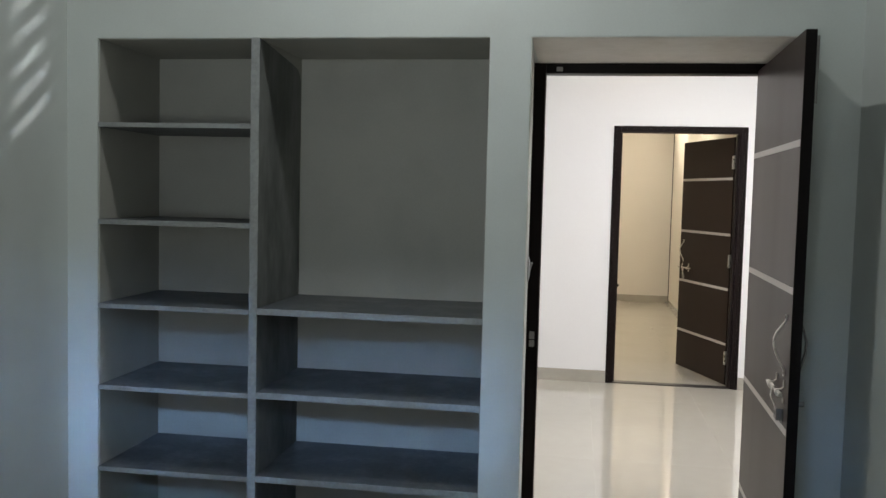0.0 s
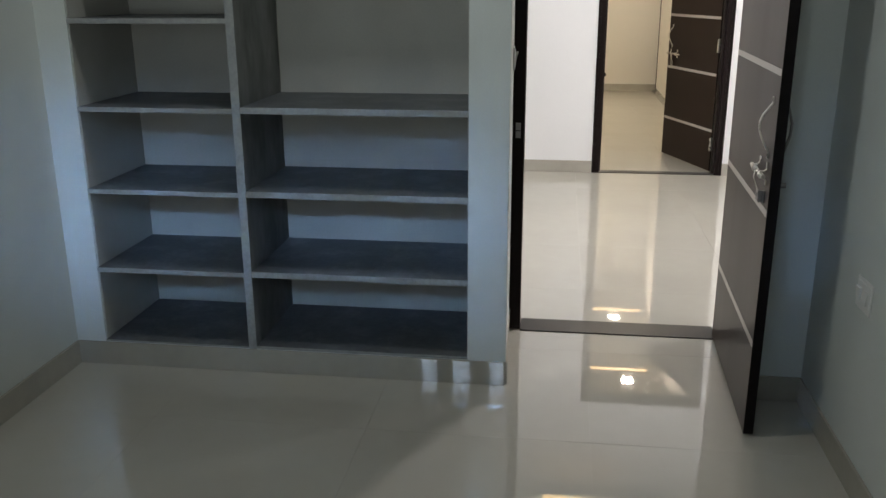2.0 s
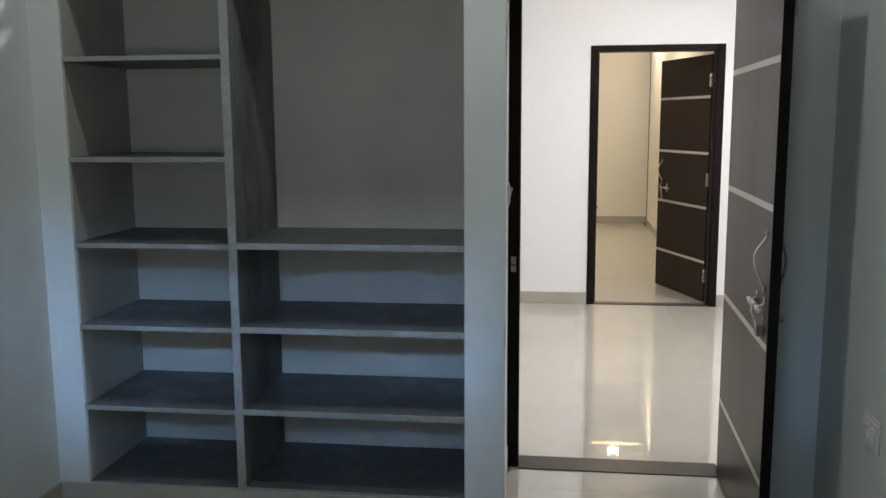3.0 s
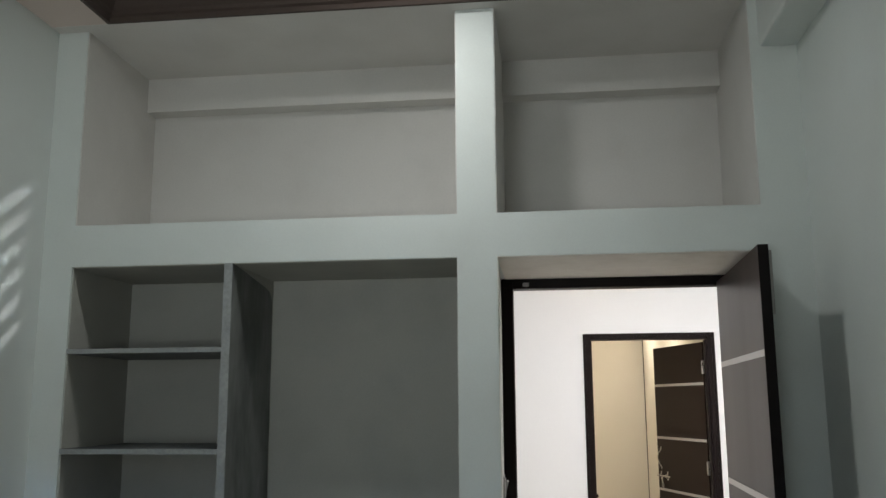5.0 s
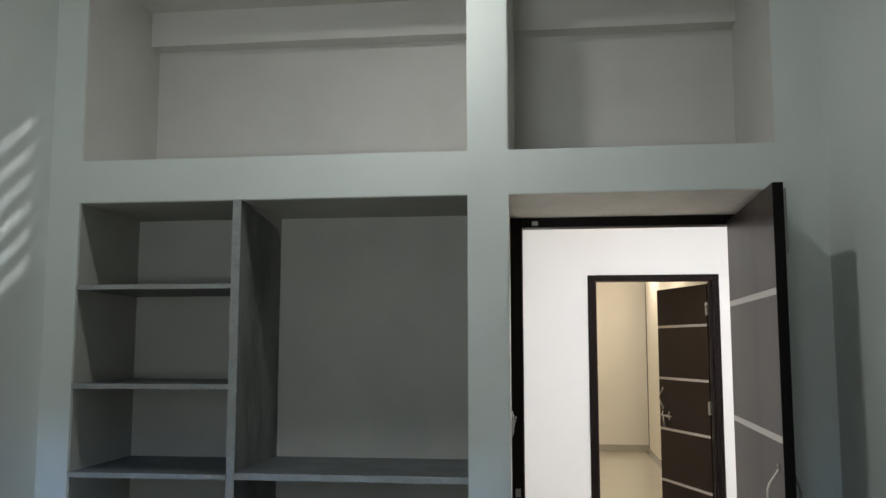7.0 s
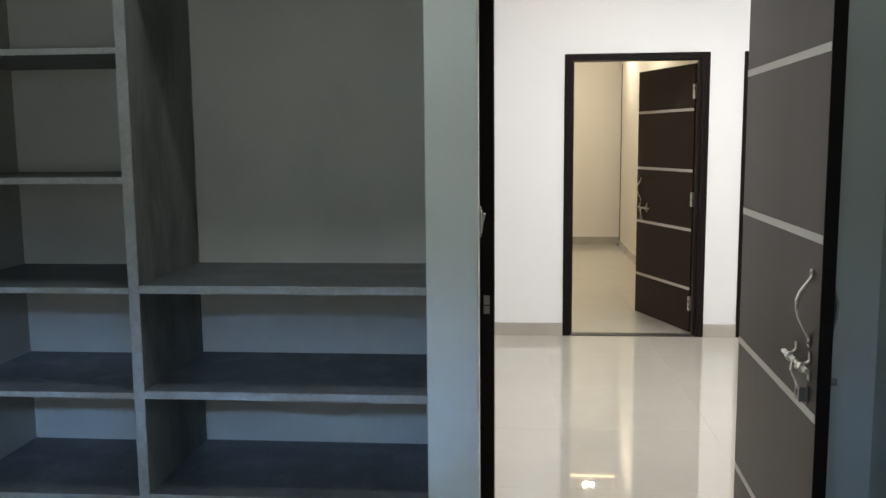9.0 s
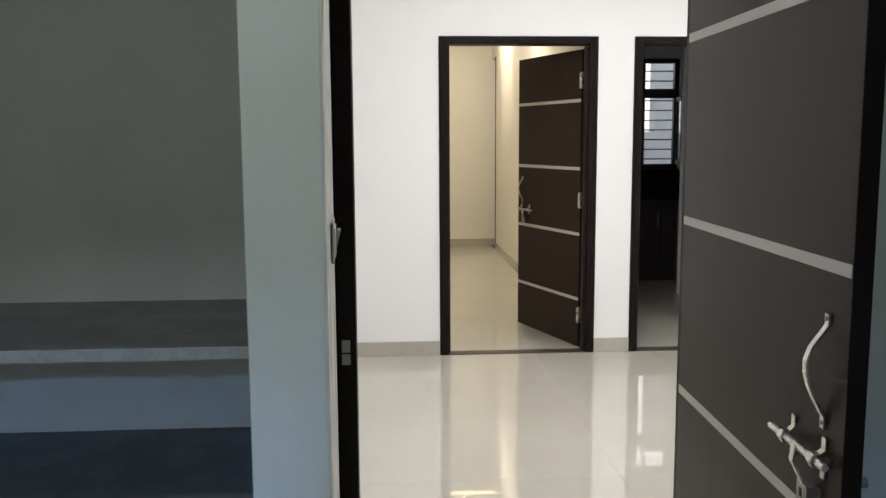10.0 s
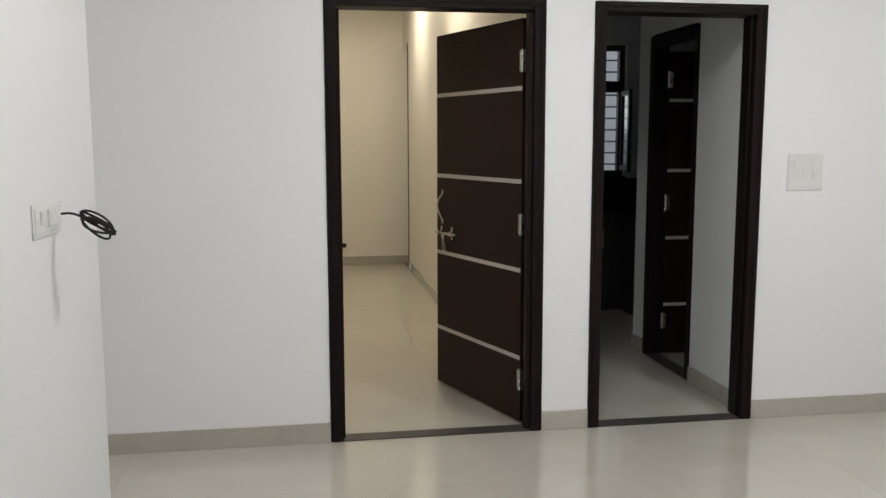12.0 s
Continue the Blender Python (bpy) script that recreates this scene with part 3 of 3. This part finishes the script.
def slab(name, x0, x1, y0, y1, z0, z1, front, label="", mat=STONE):
    """A stone slab whose cut front edge is a rougher, paler piece."""
    body = part(name, box(bmesh.new(), x0 - WX, x1 - WX, y0 + 0.004 - WY, y1 - WY, z0 - WZ, z1 - WZ, 0.0015), mat, wardrobe, label)
    bm = bmesh.new()
    if front == "x":
        steps = max(2, int((x1 - x0) / 0.05))
        cuts = [(x0 + (x1 - x0) * i / steps, z0, z1) for i in range(steps + 1)]
        rows = [[bm.verts.new((x - WX, y - WY, z - WZ)) for y, z in ((y0 + 0.004, a), (y0 + random.uniform(0, 0.0022), a + random.uniform(0, 0.002)), (y0 + random.uniform(0, 0.0022), b - random.uniform(0, 0.002)), (y0 + 0.004, b))] for x, a, b in cuts]
    else:
        steps = max(2, int((z1 - z0) / 0.05))
        rows = [[bm.verts.new((x - WX, y - WY, z0 + (z1 - z0) * i / steps - WZ)) for y, x in ((y0 + 0.004, x0), (y0 + random.uniform(0, 0.0022), x0 + random.uniform(0, 0.003)), (y0 + random.uniform(0, 0.0022), x1 - random.uniform(0, 0.003)), (y0 + 0.004, x1))] for i in range(steps + 1)]
    for r, q in zip(rows, rows[1:]):
        for k in range(3):
            bm.faces.new((r[k], r[k + 1], q[k + 1], q[k]))
    part("cut_edge", bm, STONE_EDGE, body, "rough pale cut edge")
    return body


slab("divider", DIV0, DIV1, FRONT - 0.004, NICHE, 0.10, SLAB0, "z", "stained grey stone upright", CEMENT)
for z0, z1 in ((1.778, 1.797), (1.398, 1.418)):
    slab("shelf", N0, DIV0, FRONT - 0.002, NICHE, z0, z1, "x")
for z0, z1 in ((1.066, 1.085), (0.739, 0.758), (0.409, 0.428)):
    slab("shelf", N0, DIV0, FRONT - 0.002, NICHE, z0, z1, "x")
    slab("shelf", DIV1, N1, FRONT - 0.002, NICHE, z0 + 0.001, z1 + 0.007, "x")
slab("bottom_shelf", N0, DIV0, FRONT - 0.001, NICHE, 0.100, 0.108, "x")
slab("bottom_shelf", DIV1, N1, FRONT - 0.001, NICHE, 0.100, 0.112, "x")
# niche paint smeared over the back edge of the upright
bm = bmesh.new()
rows = []
for i in range(101):
    z = 1.097 + (SLAB0 - 0.004 - 1.097) * i / 100
    turn, strip = min(1, max(0, (z - 2.01) / 0.06)), max(0, (z - 2.07) / 0.046)
    y = NICHE - 0.010 - 0.010 * noise.noise((0, 3.1, z * 7)) - 0.05 * turn ** 2 - 0.40 * strip + 0.02 * strip * noise.noise((0, 1.7, z * 60))
    rows.append((bm.verts.new((DIV1 + 0.0015 - WX, y - WY, z - WZ)), bm.verts.new((DIV1 + 0.0015 - WX, NICHE - 0.001 - WY, z - WZ))))
for r, q in zip(rows, rows[1:]):
    bm.faces.new((r[0], r[1], q[1], q[0]))
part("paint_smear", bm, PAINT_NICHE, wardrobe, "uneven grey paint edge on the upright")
# thin linings on the niche sides and top, in the darker niche colour
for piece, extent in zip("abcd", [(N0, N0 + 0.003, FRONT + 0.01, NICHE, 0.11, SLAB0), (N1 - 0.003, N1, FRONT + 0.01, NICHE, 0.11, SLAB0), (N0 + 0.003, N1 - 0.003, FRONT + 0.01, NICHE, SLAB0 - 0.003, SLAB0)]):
    structure("niche_lining_" + piece, [extent], PAINT_NICHE, "thin painted lining of the wardrobe niche, darker than the room walls", "wall")

# ---- switches, socket, cable ----


def switch_plate(name, m, w, h, modules, label, mat=PLASTIC, key=None):
    plate = new(name)
    plate.matrix_world = m
    tagged(plate, label, "switch")
    part("back_box", box(bmesh.new(), -w / 2, w / 2, -0.005, 0, -h / 2, h / 2, 0.003), mat, plate)
    part("cover", box(bmesh.new(), -w / 2 + 0.012, w / 2 - 0.012, -0.008, -0.003, -h / 2 + 0.012, h / 2 - 0.012, 0.002), key or mat, plate)
    for cx, cz, cw, ch, tilt in modules:
        bm = box(bmesh.new(), -cw / 2, cw / 2, -0.006, 0.002, -ch / 2, ch / 2, 0.0015)
        ob = part("rocker", bm, mat, plate)
        ob.matrix_basis = pose(cx, -0.008, cz, tilt, 0, 0)
    return plate


switch_plate("switch_plate", pose(2.783, FAR, 1.31), 0.20, 0.19, [(x, z, 0.036, 0.045, tilt) for x, z, tilt in ((-0.055, 0.045, 2), (0.0, 0.045, 2), (0.055, 0.045, 2), (-0.055, -0.015, 7), (0.0, -0.015, 2), (0.055, -0.015, 7))], "white plastic plate with two rows of switches on the hall wall")
switch_plate("switch_plate", pose(D0 - 0.005, 3.27, 1.257, 0, 0, 90 + SLANT), 0.115, 0.092, [(0.01, 0.004, 0.045, 0.045, 14)], "white plastic switch plate with one large rocker in the doorway", PLASTIC_GREY, PLASTIC)
switch_plate("switch_plate", pose(R, 2.44, 0.62, 0, 0, -90), 0.13, 0.10, [(-0.03, 0, 0.035, 0.04, 6), (0.03, 0, 0.035, 0.04, -6)], "white plastic socket plate low on the bedroom wall")
socket = switch_plate("wall_socket", pose(-0.49, 5.49, 1.272, 0, 0, 90), 0.27, 0.092, [(-0.07, 0.008, 0.03, 0.035, 6), (0.04, 0.004, 0.11, 0.045, 0)], "white plastic wall socket with a cable pushed into it")
tagged(socket, category="socket")


def tube(name, points, radius, mat, parent):
    data = bpy.data.curves.new(name, "CURVE")
    data.dimensions, data.bevel_depth, data.bevel_resolution, data.resolution_u = "3D", radius, 3, 6
    sp = data.splines.new("NURBS")
    sp.points.add(len(points) - 1)
    for p, q in zip(sp.points, points):
        p.co = (*q, 1)
    sp.use_endpoint_u, sp.order_u = True, 4
    data.materials.append(mat)
    ob = new(name, data)
    ob.parent = parent
    deps = bpy.context.evaluated_depsgraph_get()
    real = bpy.data.meshes.new_from_object(ob.evaluated_get(deps))
    bpy.data.objects.remove(ob)
    out = new(name, real)
    out.parent = parent
    for p in real.polygons:
        p.use_smooth = True
    return out


cable = thing("cable_coil", (-0.478, 5.60, 1.276), "coiled black cable sticking out of the wall socket", "cable")
tube("lead", [(0.0, 0.0, 0.0), (0.03, -0.035, 0.006), (0.06, -0.08, 0.004), (0.085, -0.10, -0.004), (0.12, -0.10, -0.02)], 0.0036, BLACK, cable)
coil = []
for i in range(72):
    a = i * 2 * math.pi / 16
    turn = i / 16
    big, small = 0.047 + 0.007 * math.sin(turn * 2.1), 0.015 + 0.009 * math.sin(turn * 2.9 + 1)
    u, v = big * math.cos(a), small * math.sin(a)
    skew = 0.014 * math.sin(turn * 2.3)
    coil.append((0.118 + u * 0.86 + v * 0.30, -0.10 + v * 0.9 + skew, -0.026 - u * 0.52 + v * 0.75 + skew * 0.8))
tube("loop", coil, 0.0034, BLACK, cable)

stub = thing("pipe_stub", (0.675, 13.2, 0.235), "small black pipe stub low on the cream wall", "pipe")
bm = rod(bmesh.new(), (0, 0, 0), (0, -0.05, 0), 0.016, 14)
part("spout", bm, BLACK, stub)
part("flange", rod(bmesh.new(), (0, 0, 0), (0, -0.008, 0), 0.027, 16), BLACK, stub)

# ---- ceiling lights ----


def led_panel(at, size, glow, label, group):
    light = thing("ceiling_light", at, label, "lamp", group)
    bm = bmesh.new()
    s, w = size / 2, 0.012
    for b in ((-s - w, s + w, -s - w, -s), (-s - w, s + w, s, s + w), (-s - w, -s, -s, s), (s, s + w, -s, s)):
        box(bm, *b, -0.008, 0.0)
    part("bezel", bm, PLASTIC, light)
    part("diffuser", box(bmesh.new(), -s, s, -s, s, -0.005, 0.0), glow, light, "glowing square diffuser")
    return light


def led_strip(x0, x1, y, z, label, group):
    light = thing("strip_light", ((x0 + x1) / 2, y, z), label, "lamp", group)
    h = (x1 - x0) / 2
    part("channel", box(bmesh.new(), -h - 0.01, h + 0.01, -0.045, 0.045, -0.010, 0.0, 0.002), PLASTIC, light)
    part("diffuser", box(bmesh.new(), -h, h, -0.035, 0.035, -0.016, -0.008, 0.003), LED_WARM, light, "glowing warm strip")
    return light


for x, y, z in BED_LAMPS:
    led_panel((x, y, CEIL), 0.07, LED_COOL, "small square cool white LED panel in the ceiling", "bedroom lights")
for x, y, z in HALL_LAMPS:
    led_panel((x, y, HCEIL), 0.30, LED_WHITE, "square white LED panel in the hall ceiling", "hall lights")
for x, y, z in REAR_LAMPS:
    led_panel((x, y, RCEIL), 0.13, LED_WHITE, "small square LED panel in the passage ceiling", "passage lights")
led_strip(0.47, 1.21, 9.86, RCEIL, "warm LED strip light in the passage ceiling", "passage strips")
led_strip(0.60, 1.29, 11.94, RCEIL, "warm LED strip light in the passage ceiling", "passage strips")
led_strip(0.00, 0.72, 6.92, HCEIL, "warm LED strip light in the hall ceiling", "hall strips")

# ---- windows ----


def barred_window(name, x0, x1, z0, z1, y0, y1, mullions, transom, pitch, label):
    """Dark frame with mullions, glass and horizontal safety bars."""
    win = thing(name, ((x0 + x1) / 2, (y0 + y1) / 2, z0), label, "window", kind="structure")
    cx, cy, cz = win.matrix_world.translation
    f = 0.05
    bm = bmesh.new()
    for b in ((x0, x0 + f, z0, z1), (x1 - f, x1, z0, z1), (x0 + f, x1 - f, z0, z0 + f), (x0 + f, x1 - f, z1 - f, z1)):
        box(bm, b[0] - cx, b[1] - cx, y0 - cy, y1 - cy, b[2] - cz, b[3] - cz)
    part("window_frame", bm, IRON, win)
    part("transom", box(bmesh.new(), x0 + f - cx, x1 - f - cx, y0 - cy, y1 - cy, transom[0] - cz, transom[1] - cz), IRON, win)
    for x, half in mullions:
        for a, b in ((z0 + f, transom[0]), (transom[1], z1 - f)):
            part("mullion", box(bmesh.new(), x - half - cx, x + half - cx, y0 + 0.004 - cy, y1 - 0.004 - cy, a - cz, b - cz), IRON, win)
    ym = y1 - 0.012 - cy
    n = int((z1 - z0) / pitch)
    for i in range(1, n):
        z = z0 + pitch * i - cz
        part("bar", rod(bmesh.new(), (x0 + f - cx, ym, z), (x1 - f - cx, ym, z), 0.007, 8), IRON, win)
    return win


barred_window("window_1", KW0, KW1, KWZ0, KWZ1, KFAR + 0.06, KFAR + 0.12, [((KW0 + KW1) / 2, 0.045)], (1.90, 2.0), 0.105, "dark barred kitchen window with a ventilator above")
bw = barred_window("window_2", WIN_X0, WIN_X1, WIN_Z0, WIN_Z1, BACK - 0.14, BACK - 0.08, [(-0.985, 0.075), (-0.65, 0.095)], (1.80, 1.88), 0.118, "dark barred bedroom window with three lights")
shutter = thing("window_shutter", (3.11, KFAR + 0.05, 1.19), "dark glazed window shutter standing open into the kitchen", "shutter")
shutter.matrix_world = pose(3.11, KFAR + 0.05, 1.19, 0, 0, -100)
bm = bmesh.new()
for b in ((0, 0.05, 0, 0.72), (0.33, 0.38, 0, 0.72), (0.05, 0.33, 0, 0.05), (0.05, 0.33, 0.67, 0.72)):
    box(bm, b[0], b[1], -0.015, 0.015, b[2], b[3])
part("shutter_frame", bm, IRON, shutter)
pane = part("pane", box(bmesh.new(), 0.05, 0.33, -0.003, 0.003, 0.05, 0.67), PANE, shutter)
pane.visible_shadow = False
structure("window_sill", [(KW0, KW1, KFAR - 0.02, KFAR + 0.06, KWZ0 - 0.02, KWZ0)], GRANITE, "black granite sill of the kitchen window", "sill")

# ---- kitchen ----


def base_unit(x0, x1, y0, y1, face, label):
    unit = thing("base_cabinet", ((x0 + x1) / 2, (y0 + y1) / 2, 0), label, "cabinet", "kitchen base units")
    hx, hy = (x1 - x0) / 2, (y1 - y0) / 2
    part("body", box(bmesh.new(), -hx, hx, -hy, hy, 0.0, 0.84, 0.002), CARCASS, unit)
    if face == "y":
        door = part("door", box(bmesh.new(), -hx + 0.01, hx - 0.01, -hy - 0.018, -hy, 0.10, 0.82, 0.003), CARCASS, unit)
        part("handle", rod(bmesh.new(), (hx - 0.06, -hy - 0.035, 0.55), (hx - 0.06, -hy - 0.035, 0.70), 0.006), STEEL_DARK, door)
    else:
        door = part("door", box(bmesh.new(), -hx - 0.018, -hx, -hy + 0.01, hy - 0.01, 0.10, 0.82, 0.003), CARCASS, unit)
        part("handle", rod(bmesh.new(), (-hx - 0.035, hy - 0.06, 0.55), (-hx - 0.035, hy - 0.06, 0.70), 0.006), STEEL_DARK, door)


for a, b in ((1.56, 2.18), (2.18, 2.80), (2.80, 3.42)):
    base_unit(a, b, 10.10, KFAR, "y", "dark laminate kitchen base cabinet under the granite worktop")
worktop = structure("kitchen_worktop", [(1.56, 4.3, 10.02, KFAR, 0.84, 0.88)], GRANITE, "polished black granite kitchen worktop", "worktop")
structure("kitchen_splashback", [(1.56, 4.3, KFAR - 0.012, KFAR, 0.88, KWZ0 - 0.02)], GRANITE, "black granite splashback behind the worktop", "splashback")
peninsula = thing("kitchen_counter", (3.18, 9.65, 0), "black granite counter beside the kitchen post", "counter")
part("worktop", box(bmesh.new(), -0.30, 0.30, -0.70, 0.40, 0.84, 0.88, 0.004), GRANITE, peninsula)
part("base", box(bmesh.new(), -0.26, 0.30, -0.66, 0.40, 0.0, 0.84, 0.002), CARCASS, peninsula)

# ---- outside ----
structure("ground", [(-400, 400, -400, 400, -0.9, -0.7)], EARTH, "dry paved ground outside the flat", "ground")


def house(at, w, d, h, label, skin=FACADE):
    home = thing("house", at, label, "house")
    part("wall", box(bmesh.new(), -w / 2, w / 2, -d / 2, d / 2, 0, h), skin, home)
    part("roof", box(bmesh.new(), -w / 2 - 0.2, w / 2 + 0.2, -d / 2 - 0.2, d / 2 + 0.2, h, h + 0.18), FACADE, home)
    return home


# unseen house added opposite the bedroom window to block low sky
house((-0.8, -13.5, -0.7), 26, 7, 5.1, "plain rendered house across the lane, unseen, added to block sky")
yard_wall = thing("yard_wall", (3.2, 12.1, -0.7), "plain shaded yard wall behind the kitchen window", "wall")
part("low_wall", box(bmesh.new(), -0.70, 3.0, 0, 0.2, 0, 2.25), WHITEWASH, yard_wall)
part("pier", box(bmesh.new(), 0.10, 3.0, 0, 0.2, 2.25, 5.2), WHITEWASH, yard_wall)
house((3.0, 21.0, -0.7), 22, 6, 8.0, "whitewashed neighbouring house behind the kitchen", WHITEWASH)

# ---- floor tiles ----
SIZE, GAP = 0.80, 0.0007
X_JOINT, Y_JOINT = 0.18, 2.54
ROOMS = [(L, R, BACK, 3.60), (-3.2, 4.6, 3.60, FAR), (-1.6, 1.39, FAR, 13.2), (1.39, 2.3, 12.72, 13.2), (1.5, 4.3, FAR, KFAR)]
tile_mesh = {}
for rx0, rx1, ry0, ry1 in ROOMS:
    for i in range(-5, 6):
        for j in range(-5, 14):
            x0, y0 = max(X_JOINT + i * SIZE, rx0), max(Y_JOINT + j * SIZE, ry0)
            x1, y1 = min(X_JOINT + i * SIZE + SIZE, rx1), min(Y_JOINT + j * SIZE + SIZE, ry1)
            if x1 - x0 < 0.01 or y1 - y0 < 0.01:
                continue
            key = (round(x1 - x0, 3), round(y1 - y0, 3))
            if key not in tile_mesh:
                hx, hy = key[0] / 2 - GAP / 2, key[1] / 2 - GAP / 2
                tile_mesh[key] = mesh("tile", box(bmesh.new(), -hx, hx, -hy, hy, -0.006, 0.0), TILE)
            tile = new("tile", tile_mesh[key])
            tile.parent = floor
            tile.location = ((x0 + x1) / 2, (y0 + y1) / 2, 0)
